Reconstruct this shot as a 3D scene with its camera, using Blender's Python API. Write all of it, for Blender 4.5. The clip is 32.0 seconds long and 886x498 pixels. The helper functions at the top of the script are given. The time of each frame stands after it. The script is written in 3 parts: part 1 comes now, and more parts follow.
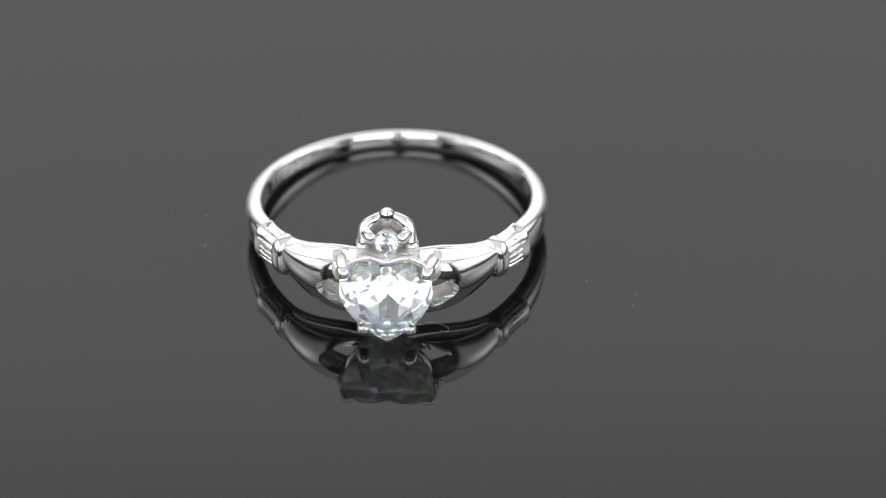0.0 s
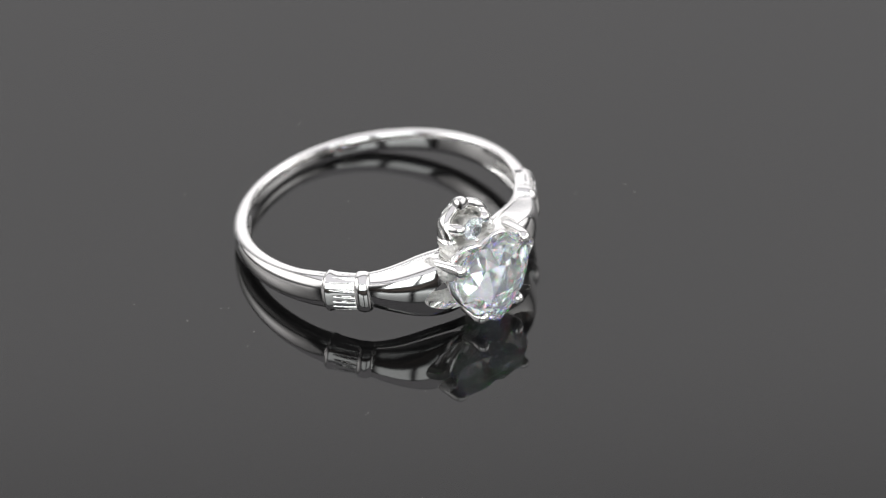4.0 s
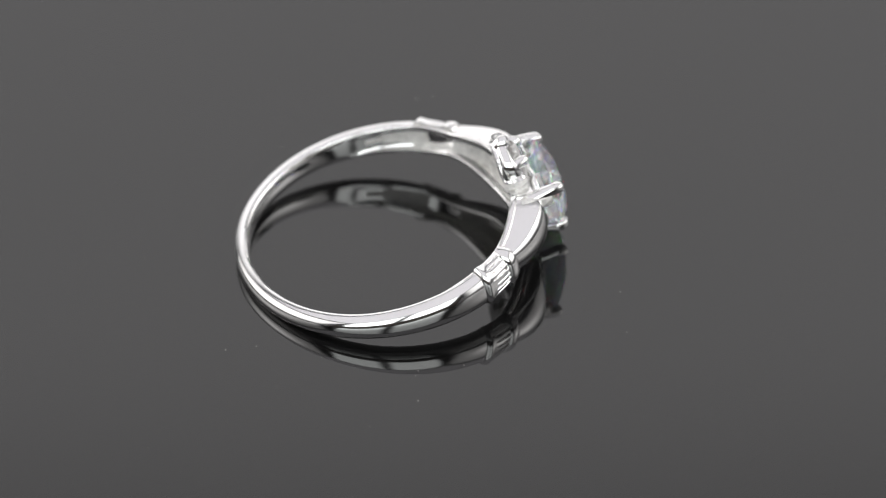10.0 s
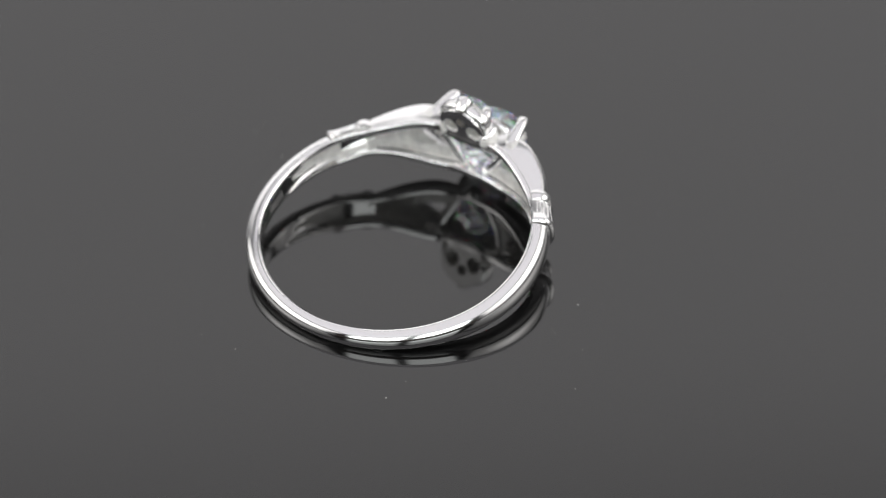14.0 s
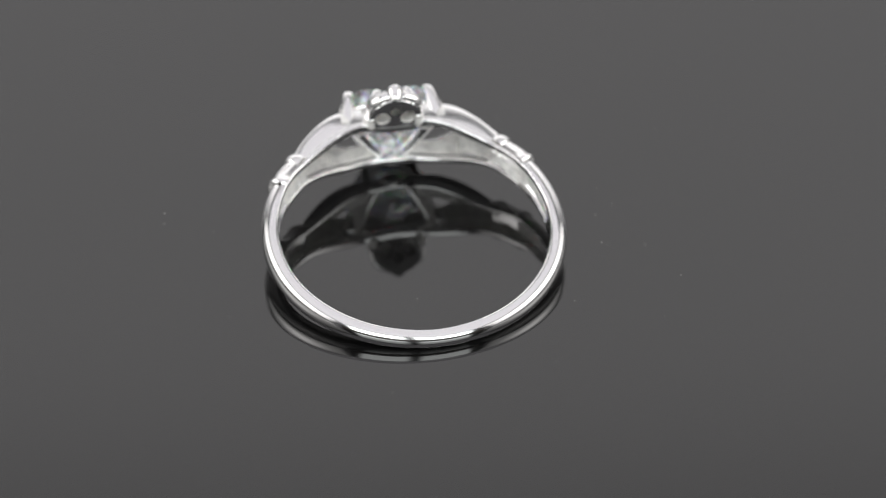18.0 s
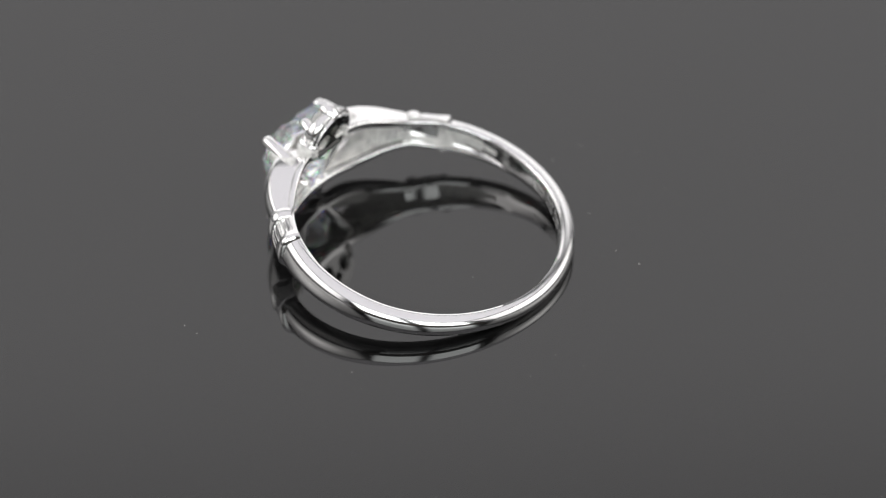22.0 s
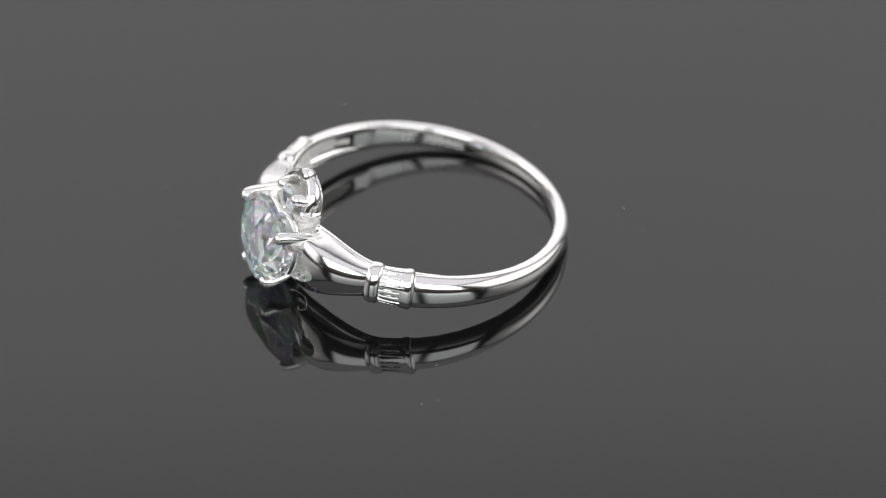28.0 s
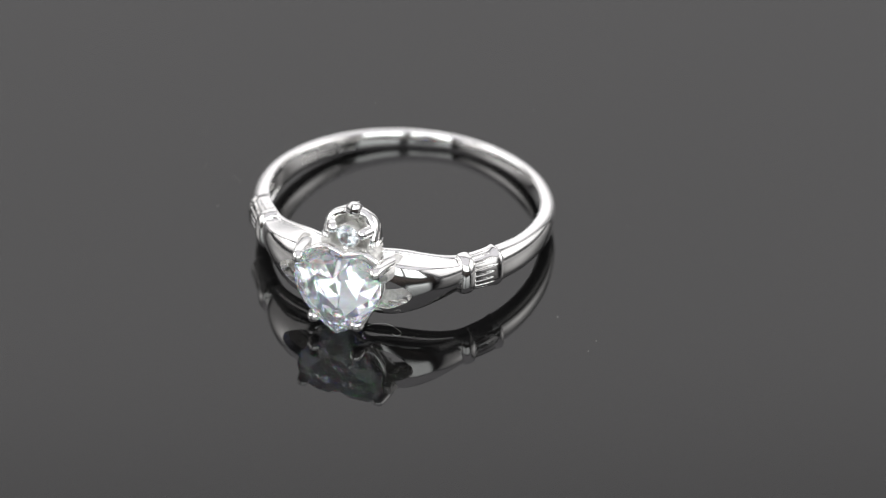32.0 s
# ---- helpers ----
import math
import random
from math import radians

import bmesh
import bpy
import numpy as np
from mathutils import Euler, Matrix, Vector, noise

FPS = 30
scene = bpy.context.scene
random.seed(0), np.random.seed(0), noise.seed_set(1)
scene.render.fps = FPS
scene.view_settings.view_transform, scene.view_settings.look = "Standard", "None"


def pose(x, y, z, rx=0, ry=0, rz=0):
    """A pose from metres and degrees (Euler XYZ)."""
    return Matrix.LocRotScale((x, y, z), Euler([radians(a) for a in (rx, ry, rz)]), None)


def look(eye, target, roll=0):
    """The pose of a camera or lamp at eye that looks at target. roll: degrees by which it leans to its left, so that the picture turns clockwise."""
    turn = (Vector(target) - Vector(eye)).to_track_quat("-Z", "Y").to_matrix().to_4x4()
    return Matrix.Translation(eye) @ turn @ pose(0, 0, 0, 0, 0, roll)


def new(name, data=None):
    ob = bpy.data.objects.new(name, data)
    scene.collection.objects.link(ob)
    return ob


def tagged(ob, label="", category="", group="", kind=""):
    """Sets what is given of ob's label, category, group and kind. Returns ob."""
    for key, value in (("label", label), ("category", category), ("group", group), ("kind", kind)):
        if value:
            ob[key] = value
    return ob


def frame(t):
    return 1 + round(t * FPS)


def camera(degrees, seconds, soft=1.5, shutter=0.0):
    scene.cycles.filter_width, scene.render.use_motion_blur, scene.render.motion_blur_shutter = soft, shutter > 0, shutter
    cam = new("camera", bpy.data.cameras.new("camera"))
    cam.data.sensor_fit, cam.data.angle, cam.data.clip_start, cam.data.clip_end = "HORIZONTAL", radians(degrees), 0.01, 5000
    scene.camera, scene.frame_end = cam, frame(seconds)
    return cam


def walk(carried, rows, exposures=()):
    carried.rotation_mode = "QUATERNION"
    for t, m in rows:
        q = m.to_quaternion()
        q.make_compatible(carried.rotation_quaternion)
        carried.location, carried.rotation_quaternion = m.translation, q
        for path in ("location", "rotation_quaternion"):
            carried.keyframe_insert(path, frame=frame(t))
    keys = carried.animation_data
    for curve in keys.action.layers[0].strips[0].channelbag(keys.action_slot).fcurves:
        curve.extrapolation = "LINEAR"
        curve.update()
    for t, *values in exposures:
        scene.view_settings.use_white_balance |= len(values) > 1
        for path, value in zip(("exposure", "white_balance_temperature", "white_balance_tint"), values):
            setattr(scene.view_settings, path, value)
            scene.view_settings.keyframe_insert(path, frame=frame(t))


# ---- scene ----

# A silver heart ring lies on a black acrylic turntable under softboxes before a white backdrop.
# The camera stands still; the turntable carries ring, lint fibre and dust round.

# ---- camera ----
EYE = (0.0, -0.21490, 0.17159)
TARGET = (0.00265, -0.00028, -0.00032)
cam = camera(12.32, 32.0, soft=1.15)
walk(cam, [(0.0, look(EYE, TARGET, -0.57)), (32.0, look(EYE, TARGET, -0.57))])
cam.data.dof.use_dof = True
cam.data.dof.focus_distance = 0.2665
cam.data.dof.aperture_fstop = 28.0

# ---- light ----
world = bpy.data.worlds.new("world")
scene.world = world
world.use_nodes = True
world.node_tree.nodes["Background"].inputs[0].default_value = (0.9, 0.95, 1.0, 1)
world.node_tree.nodes["Background"].inputs[1].default_value = 0.01


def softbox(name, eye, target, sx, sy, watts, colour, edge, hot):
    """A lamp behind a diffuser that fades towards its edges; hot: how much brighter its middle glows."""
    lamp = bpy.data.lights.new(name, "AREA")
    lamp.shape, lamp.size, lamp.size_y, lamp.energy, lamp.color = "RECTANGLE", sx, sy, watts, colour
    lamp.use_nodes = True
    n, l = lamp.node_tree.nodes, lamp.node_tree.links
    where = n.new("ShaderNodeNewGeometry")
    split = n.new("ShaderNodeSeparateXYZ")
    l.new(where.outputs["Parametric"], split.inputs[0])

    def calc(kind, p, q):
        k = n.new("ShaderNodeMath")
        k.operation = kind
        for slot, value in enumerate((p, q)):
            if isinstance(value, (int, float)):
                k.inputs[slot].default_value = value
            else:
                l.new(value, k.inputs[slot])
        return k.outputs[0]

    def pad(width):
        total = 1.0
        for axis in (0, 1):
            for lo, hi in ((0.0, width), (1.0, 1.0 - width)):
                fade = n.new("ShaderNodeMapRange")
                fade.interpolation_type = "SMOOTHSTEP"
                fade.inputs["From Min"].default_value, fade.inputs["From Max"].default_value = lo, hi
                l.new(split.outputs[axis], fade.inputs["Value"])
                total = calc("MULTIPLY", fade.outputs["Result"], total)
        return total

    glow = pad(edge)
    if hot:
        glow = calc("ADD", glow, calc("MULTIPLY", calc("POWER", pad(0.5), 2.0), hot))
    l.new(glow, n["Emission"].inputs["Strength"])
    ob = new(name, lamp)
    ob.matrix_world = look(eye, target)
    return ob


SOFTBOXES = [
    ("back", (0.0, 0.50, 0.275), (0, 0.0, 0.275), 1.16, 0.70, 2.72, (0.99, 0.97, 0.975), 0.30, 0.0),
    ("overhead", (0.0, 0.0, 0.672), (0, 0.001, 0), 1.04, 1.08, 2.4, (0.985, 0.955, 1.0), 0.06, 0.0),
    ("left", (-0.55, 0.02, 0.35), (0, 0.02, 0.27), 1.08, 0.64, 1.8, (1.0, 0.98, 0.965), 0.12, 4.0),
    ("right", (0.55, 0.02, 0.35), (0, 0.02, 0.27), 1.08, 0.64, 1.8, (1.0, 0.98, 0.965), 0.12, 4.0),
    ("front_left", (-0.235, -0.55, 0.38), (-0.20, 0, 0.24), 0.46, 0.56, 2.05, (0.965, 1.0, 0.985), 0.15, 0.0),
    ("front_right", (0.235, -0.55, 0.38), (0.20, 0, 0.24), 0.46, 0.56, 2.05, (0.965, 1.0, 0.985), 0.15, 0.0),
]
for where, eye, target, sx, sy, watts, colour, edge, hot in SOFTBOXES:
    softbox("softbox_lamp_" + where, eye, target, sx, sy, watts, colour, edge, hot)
scene.view_settings.exposure = 0.0
scene.cycles.max_bounces, scene.cycles.glossy_bounces, scene.cycles.transmission_bounces = 32, 24, 24

# ---- materials ----


def material(name):
    m = bpy.data.materials.new(name)
    m.use_nodes = True
    n = m.node_tree.nodes
    return m, n, m.node_tree.links, n["Principled BSDF"]


def noise_node(n, l, scale, detail=4.0, rough=0.55):
    co = n.new("ShaderNodeTexCoord")
    t = n.new("ShaderNodeTexNoise")
    t.inputs["Scale"].default_value = scale
    t.inputs["Detail"].default_value = detail
    t.inputs["Roughness"].default_value = rough
    l.new(co.outputs["Object"], t.inputs["Vector"])
    return t


def remap(n, l, source, lo, hi, a=0.0, b=1.0):
    r = n.new("ShaderNodeMapRange")
    r.inputs["From Min"].default_value, r.inputs["From Max"].default_value = a, b
    r.inputs["To Min"].default_value, r.inputs["To Max"].default_value = lo, hi
    l.new(source, r.inputs["Value"])
    return r.outputs["Result"]


def bump(n, l, b, source, strength, distance):
    k = n.new("ShaderNodeBump")
    k.inputs["Strength"].default_value, k.inputs["Distance"].default_value = strength, distance
    l.new(source, k.inputs["Height"])
    l.new(k.outputs["Normal"], b.inputs["Normal"])


def silver(name, colour, rlo, rhi, grain, strength, distance, pits=0.0):
    m, n, l, b = material(name)
    b.inputs["Base Color"].default_value = (*colour, 1)
    b.inputs["Metallic"].default_value = 1.0
    t = noise_node(n, l, grain)
    l.new(remap(n, l, t.outputs["Fac"], rlo, rhi, 0.3, 0.7), b.inputs["Roughness"])
    bump(n, l, b, t.outputs["Fac"], strength, distance)
    if pits:
        w = noise_node(n, l, grain * 0.45, 3.0, 0.6)
        shade = n.new("ShaderNodeMixRGB")
        shade.inputs[1].default_value = (*(c * (1 - pits) for c in colour), 1)
        shade.inputs[2].default_value = (*colour, 1)
        l.new(remap(n, l, w.outputs["Fac"], 0.0, 1.0, 0.36, 0.60), shade.inputs[0])
        l.new(shade.outputs[0], b.inputs["Base Color"])
    return m


SILVER = silver("polished_silver", (0.93, 0.925, 0.92), 0.07, 0.12, 900, 0.06, 0.00005)
CAST = silver("cast_silver", (0.95, 0.94, 0.92), 0.42, 0.66, 4200, 1.0, 0.0003, pits=0.20)


def gem(name, ior, tint, fire, lift):
    """Clear crystal with rough and translucent lobes added to raise its brightness; the share fire of its light is
    split into colours by three glass lobes of different index.
    """
    m, n, l, b = material(name)
    n.remove(b)

    def glass(colour, index):
        g = n.new("ShaderNodeBsdfGlass")
        g.inputs["Color"].default_value = (*colour, 1)
        g.inputs["Roughness"].default_value = 0.0
        g.inputs["IOR"].default_value = index
        return g.outputs[0]

    def both(kind, p, q, fac=None):
        k = n.new(kind)
        if fac is not None:
            k.inputs[0].default_value = fac
        l.new(p, k.inputs[-2])
        l.new(q, k.inputs[-1])
        return k.outputs[0]

    out = glass(tint, ior)
    # rough glass mixed in to brighten the dark facets
    fill_lobe = n.new("ShaderNodeBsdfGlass")
    fill_lobe.inputs["Color"].default_value = (*tint, 1)
    fill_lobe.inputs["Roughness"].default_value = 0.2
    fill_lobe.inputs["IOR"].default_value = ior
    out = both("ShaderNodeMixShader", out, fill_lobe.outputs[0], 0.10)
    # translucent white added only to lift the stone's brightness
    if lift:
        lift_lobe = n.new("ShaderNodeBsdfTranslucent")
        lift_lobe.inputs["Color"].default_value = (0.95, 0.98, 1.0, 1)
        out = both("ShaderNodeMixShader", out, lift_lobe.outputs[0], lift)
    if fire:
        red, green, blue = glass((1, 0, 0), ior - 0.03), glass((0, 1, 0), ior), glass((0, 0, 1), ior + 0.035)
        split = both("ShaderNodeAddShader", both("ShaderNodeAddShader", red, green), blue)
        out = both("ShaderNodeMixShader", out, split, fire)
    l.new(out, n["Material Output"].inputs["Surface"])
    return m


CRYSTAL = gem("clear_crystal", 2.15, (0.975, 0.99, 1.0), 0.0, 0.0)
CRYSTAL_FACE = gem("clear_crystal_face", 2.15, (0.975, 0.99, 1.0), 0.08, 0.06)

ACRYLIC, n, l, b = material("black_acrylic")
t = noise_node(n, l, 60, 5)
b.inputs["Base Color"].default_value = (0.0045, 0.0045, 0.0045, 1)
b.inputs["IOR"].default_value = 1.6
l.new(remap(n, l, t.outputs["Fac"], 0.010, 0.028, 0.35, 0.7), b.inputs["Roughness"])

FABRIC, n, l, b = material("white_cloth")
t = noise_node(n, l, 9, 3)
l.new(remap(n, l, t.outputs["Fac"], 0.8, 0.9, 0.3, 0.7), b.inputs["Roughness"])
b.inputs["Base Color"].default_value = (0.82, 0.82, 0.83, 1)

DARK, n, l, b = material("dark_studio_paint")
b.inputs["Base Color"].default_value = (0.14, 0.14, 0.145, 1)
b.inputs["Roughness"].default_value = 0.8

TENT, n, l, b = material("white_tent_cloth")
t = noise_node(n, l, 40, 5)
l.new(remap(n, l, t.outputs["Fac"], 0.85, 0.98, 0.3, 0.7), b.inputs["Roughness"])
b.inputs["Base Color"].default_value = (0.84, 0.83, 0.85, 1)
bump(n, l, b, t.outputs["Fac"], 0.3, 0.004)

GREY_PAINT, n, l, b = material("brown_grey_studio_paint")
t = noise_node(n, l, 3, 4)
l.new(remap(n, l, t.outputs["Fac"], 0.7, 0.9, 0.3, 0.7), b.inputs["Roughness"])
b.inputs["Base Color"].default_value = (0.20, 0.165, 0.145, 1)

LINT, n, l, b = material("pale_lint")
b.inputs["Base Color"].default_value = (0.40, 0.39, 0.37, 1)
b.inputs["Roughness"].default_value = 0.7

ENGRAVED, n, l, b = material("engraved_silver")
b.inputs["Base Color"].default_value = (0.92, 0.91, 0.89, 1)
b.inputs["Metallic"].default_value = 1.0
b.inputs["Roughness"].default_value = 0.62

# ---- mesh helpers (ring sizes in millimetres) ----
MM = 0.001


def mesh_of(name, bm, mat, smooth=True, crease=38, lining=None):
    bmesh.ops.recalc_face_normals(bm, faces=bm.faces)
    for f in bm.faces:
        f.smooth = smooth
    if smooth:
        for e in bm.edges:
            if len(e.link_faces) == 2 and e.calc_face_angle(0) > radians(crease):
                e.smooth = False
    me = bpy.data.meshes.new(name)
    bm.to_mesh(me)
    bm.free()
    me.materials.append(mat)
    if lining:
        me.materials.append(lining)
    return me


def part(name, bm, mat, parent, label="", smooth=True, crease=38, bevel=0.0, lining=None):
    ob = new(name, mesh_of(name, bm, mat, smooth, crease, lining))
    ob.parent = parent
    if label:
        tagged(ob, label)
    if bevel:
        k = ob.modifiers.new("edges", "BEVEL")
        k.width, k.segments, k.limit_method, k.angle_limit = bevel * MM, 2, "ANGLE", radians(40)
        k.harden_normals = True
    return ob


def lerp_table(table, x):
    """Smooth interpolation in rows of (x, value), with slopes from the neighbours."""
    if x <= table[0][0]:
        return table[0][1]
    if x >= table[-1][0]:
        return table[-1][1]
    n = len(table)
    slope = []
    for i in range(n):
        a, c = table[max(i - 1, 0)], table[min(i + 1, n - 1)]
        slope.append((c[1] - a[1]) / (c[0] - a[0]))
    for i in range(n - 1):
        (a, p), (c, q) = table[i], table[i + 1]
        if x <= c:
            w = c - a
            k = (x - a) / w
            return (p * (1 + 2 * k) * (1 - k) ** 2 + slope[i] * w * k * (1 - k) ** 2
                    + q * k * k * (3 - 2 * k) + slope[i + 1] * w * k * k * (k - 1))


def polar(phi, r, z, side=1):
    """A point of the ring: phi degrees from the head, radius, height; side mirrors it."""
    a = radians(phi)
    return Vector((side * r * math.sin(a), -r * math.cos(a), z)) * MM


def loft(sections, closed=False, caps=True):
    """A skin over closed sections that have equally many points."""
    bm = bmesh.new()
    rows = [[bm.verts.new(p) for p in s] for s in sections]
    pairs = list(zip(rows, rows[1:])) + ([(rows[-1], rows[0])] if closed else [])
    for a, c in pairs:
        for i in range(len(a)):
            j = (i + 1) % len(a)
            bm.faces.new((a[i], a[j], c[j], c[i]))
    if caps and not closed:
        bm.faces.new(rows[0])
        bm.faces.new(rows[-1])
    return bm


def tube(points, radius, sides=10, closed=False, squash=1.0):
    """A round bar along points in mm; radius may be one number or one for each point."""
    pts = [Vector(p) for p in points]
    n = len(pts)
    rad = [radius] * n if isinstance(radius, (int, float)) else list(radius)
    secs, normal = [], None
    for i, p in enumerate(pts):
        a = pts[(i - 1) % n] if closed or i else p
        c = pts[(i + 1) % n] if closed or i < n - 1 else p
        d = (c - a).normalized()
        if normal is None:
            normal = d.orthogonal().normalized()
        normal = (normal - d * normal.dot(d)).normalized()
        side = d.cross(normal)
        secs.append([(p + (normal * math.cos(u) + side * math.sin(u) * squash) * rad[i]) * MM
                     for u in (2 * math.pi * k / sides for k in range(sides))])
    return loft(secs, closed)


def ball(bm, centre, r, scale=(1, 1, 1), seg=16):
    m = Matrix.Translation(Vector(centre) * MM) @ Matrix.Diagonal((*scale, 1))
    bmesh.ops.create_uvsphere(bm, u_segments=seg, v_segments=seg * 2 // 3, radius=r * MM, matrix=m)


def joined(*bms):
    out = bmesh.new()
    for k in bms:
        me = bpy.data.meshes.new("piece")
        k.to_mesh(me)
        k.free()
        out.from_mesh(me)
        bpy.data.meshes.remove(me)
    return out


# ---- setting ----
def slab(name, x0, x1, y0, y1, z0, z1, mat, label, category):
    bm = bmesh.new()
    m = Matrix.Translation(((x0 + x1) / 2, (y0 + y1) / 2, (z0 + z1) / 2)) @ Matrix.Diagonal((x1 - x0, y1 - y0, z1 - z0, 1))
    bmesh.ops.create_cube(bm, size=1, matrix=m)
    ob = new(name, mesh_of(name, bm, mat, False))
    return tagged(ob, label, category, kind="structure")


slab("floor", -0.75, 0.75, -0.75, 0.75, -0.10, -0.06, DARK, "dark painted table under the turntable", "floor")
slab("wall_north", -0.75, 0.75, 0.75, 0.79, -0.10, 0.95, TENT, "white cloth tent wall behind the backdrop", "wall")
slab("wall_south", -0.75, 0.75, -0.79, -0.75, -0.10, 0.95, GREY_PAINT, "dull brown-grey studio wall behind the camera", "wall")
slab("wall_east", 0.75, 0.79, -0.79, 0.79, -0.10, 0.95, TENT, "white cloth tent wall beside the softboxes", "wall")
slab("wall_west", -0.79, -0.75, -0.79, 0.79, -0.10, 0.95, TENT, "white cloth tent wall beside the softboxes", "wall")
slab("ceiling", -0.79, 0.79, -0.79, 0.79, 0.95, 0.99, TENT, "white cloth tent roof over the softboxes", "ceiling")

# the cloth sweeps from the floor up the back and over the top
bm = bmesh.new()
prof = [(-0.12, -0.058), (0.30, -0.058)]
prof += [(0.30 + 0.28 * math.sin(radians(a)), 0.222 - 0.28 * math.cos(radians(a))) for a in range(10, 91, 10)]
prof += [(0.58, 0.45), (0.56, 0.58), (0.50, 0.655), (0.40, 0.69), (-0.2, 0.69)]
rows = []
for x in (-0.56, -0.2, 0.2, 0.56):
    rows.append([bm.verts.new((x, y, z)) for y, z in prof])
for a, c in zip(rows, rows[1:]):
    for i in range(len(prof) - 1):
        bm.faces.new((a[i], a[i + 1], c[i + 1], c[i]))
bmesh.ops.solidify(bm, geom=bm.faces[:], thickness=0.002)
tagged(new("backdrop", mesh_of("backdrop", bm, FABRIC)), "white cloth backdrop swept up behind the turntable", "backdrop", kind="structure")

def softbox_housing(eye, target, sx, sy):
    """Shallow black tray behind a lamp's diffuser, with a folded rim."""
    bm = bmesh.new()
    rims = []
    for w, z in ((0.86, 0.055), (1.0, 0.012), (1.02, 0.0), (1.03, -0.012), (1.015, -0.013), (1.005, 0.004)):
        rims.append([bm.verts.new((x * sx / 2 * w, y * sy / 2 * w, z)) for x, y in ((-1, -1), (1, -1), (1, 1), (-1, 1))])
    for a, c in zip(rims, rims[1:]):
        for i in range(4):
            j = (i + 1) % 4
            bm.faces.new((a[i], a[j], c[j], c[i]))
    bm.faces.new(rims[0])
    bm.faces.new(rims[-1])
    ob = new("softbox", mesh_of("softbox", bm, DARK, False))
    ob.matrix_world = look(eye, target)
    return tagged(ob, "black fabric softbox with a white front", "softbox", "softboxes round the turntable")


for where, eye, target, sx, sy, watts, colour, edge, hot in SOFTBOXES:
    softbox_housing(eye, target, sx, sy)

bm = bmesh.new()
bmesh.ops.create_cone(bm, cap_ends=True, segments=128, radius1=0.235, radius2=0.235, depth=0.012, matrix=Matrix.Translation((0, 0, -0.006)))
turntable = new("turntable", None)
tagged(turntable, "round turntable topped with glossy black acrylic", "turntable")
part("acrylic_disc", bm, ACRYLIC, turntable, "glossy black acrylic disc", bevel=0.8)
bm = bmesh.new()
bmesh.ops.create_cone(bm, cap_ends=True, segments=96, radius1=0.11, radius2=0.10, depth=0.045, matrix=Matrix.Translation((0, 0, -0.0346)))
part("pedestal", bm, DARK, turntable, "dark plastic pedestal")

# ---- the ring ----
RING_AT = (-0.43, 1.24, 2.10)
RING_TILT, RING_TURN, RING_ROLL = -9.0, -3.9, -0.9
ring = new("ring")
tagged(ring, "polished silver heart ring set with clear crystals on black acrylic", "ring")

BAND_HALF = ((0, 1.05), (45, 1.08), (60, 1.22), (80, 1.12), (120, 0.83), (180, 0.64))
BAND_MID = ((0, -0.14), (45, -0.18), (75, -0.17), (110, -0.09), (180, 0.02))
BAND_IN = ((0, 8.95), (60, 8.90), (90, 9.02), (120, 9.20), (180, 9.42))
BAND_OUT = ((0, 9.95), (48, 9.95), (62, 10.06), (85, 10.14), (120, 10.28), (180, 10.30))
GROOVE = ((0, 0.55), (50, 0.52), (64, 0.46), (78, 0.34), (88, 0.14), (95, 0.0), (180, 0.0))


def band_section(phi):
    """Domed outside with soft shoulders; inside flat, and hollowed to a channel towards the head."""
    h, ri, ro, d = (lerp_table(tb, abs(phi)) for tb in (BAND_HALF, BAND_IN, BAND_OUT, GROOVE))
    d = max(d, 0.0)
    mid = ri + 0.16 * (ro - ri)
    pts = []
    for k in range(35):
        u = math.pi / 2 - math.pi * k / 34
        c, s = max(math.cos(u), 0.0), math.sin(u)
        pts.append((mid + (ro - mid) * c ** 0.80, h * math.copysign(abs(s) ** 0.78, s)))
    g = h - 0.36
    fit = 0.07 * max(0.0, min(1.0, (abs(phi) - 82) / 30))
    low = [(0.10, -h + 0.03), (0.02, -h + 0.09), (-0.01, -h + 0.15), (-0.02, -g), (-0.03 + 0.55 * d, -g + 0.04),
           (-0.035 + 0.95 * d, -g * 0.80), (-0.04 + d, -g * 0.55), (-0.04 + d, -g * 0.28)]
    low = [(ri + 0.45 * fit + r - fit * (1 - (z / h) ** 2), z) for r, z in low]
    pts += low + [(ri - 0.55 * fit - 0.04 + d, 0.0)] + [(r, -z) for r, z in reversed(low)]
    return pts


def band():
    secs = []
    count = 150
    for k in range(count + 1):
        phi = 44 + (360 - 88) * k / count
        near = phi if phi <= 180 else 360 - phi
        drop = lerp_table(BAND_MID, near)
        secs.append([polar(phi, r, z + drop) for r, z in band_section(near)])
    bm = loft(secs)
    for f in bm.faces:
        if len(f.verts) == 4:
            c = f.calc_center_median() / MM
            phi = abs(math.degrees(math.atan2(c.x, -c.y)))
            g = lerp_table(BAND_HALF, phi) - 0.355
            if abs(c.z - lerp_table(BAND_MID, phi)) < g * min(1.0, max(0.0, (90 - phi) / 28)) and math.hypot(c.x, c.y) < lerp_table(BAND_IN, phi) + 0.45:
                f.material_index = 1
    return part("band", bm, SILVER, ring, "plain polished silver band", crease=50, lining=CAST)


band()


SLEEVE_DROP, SLEEVE_IN = -0.12, 0.14


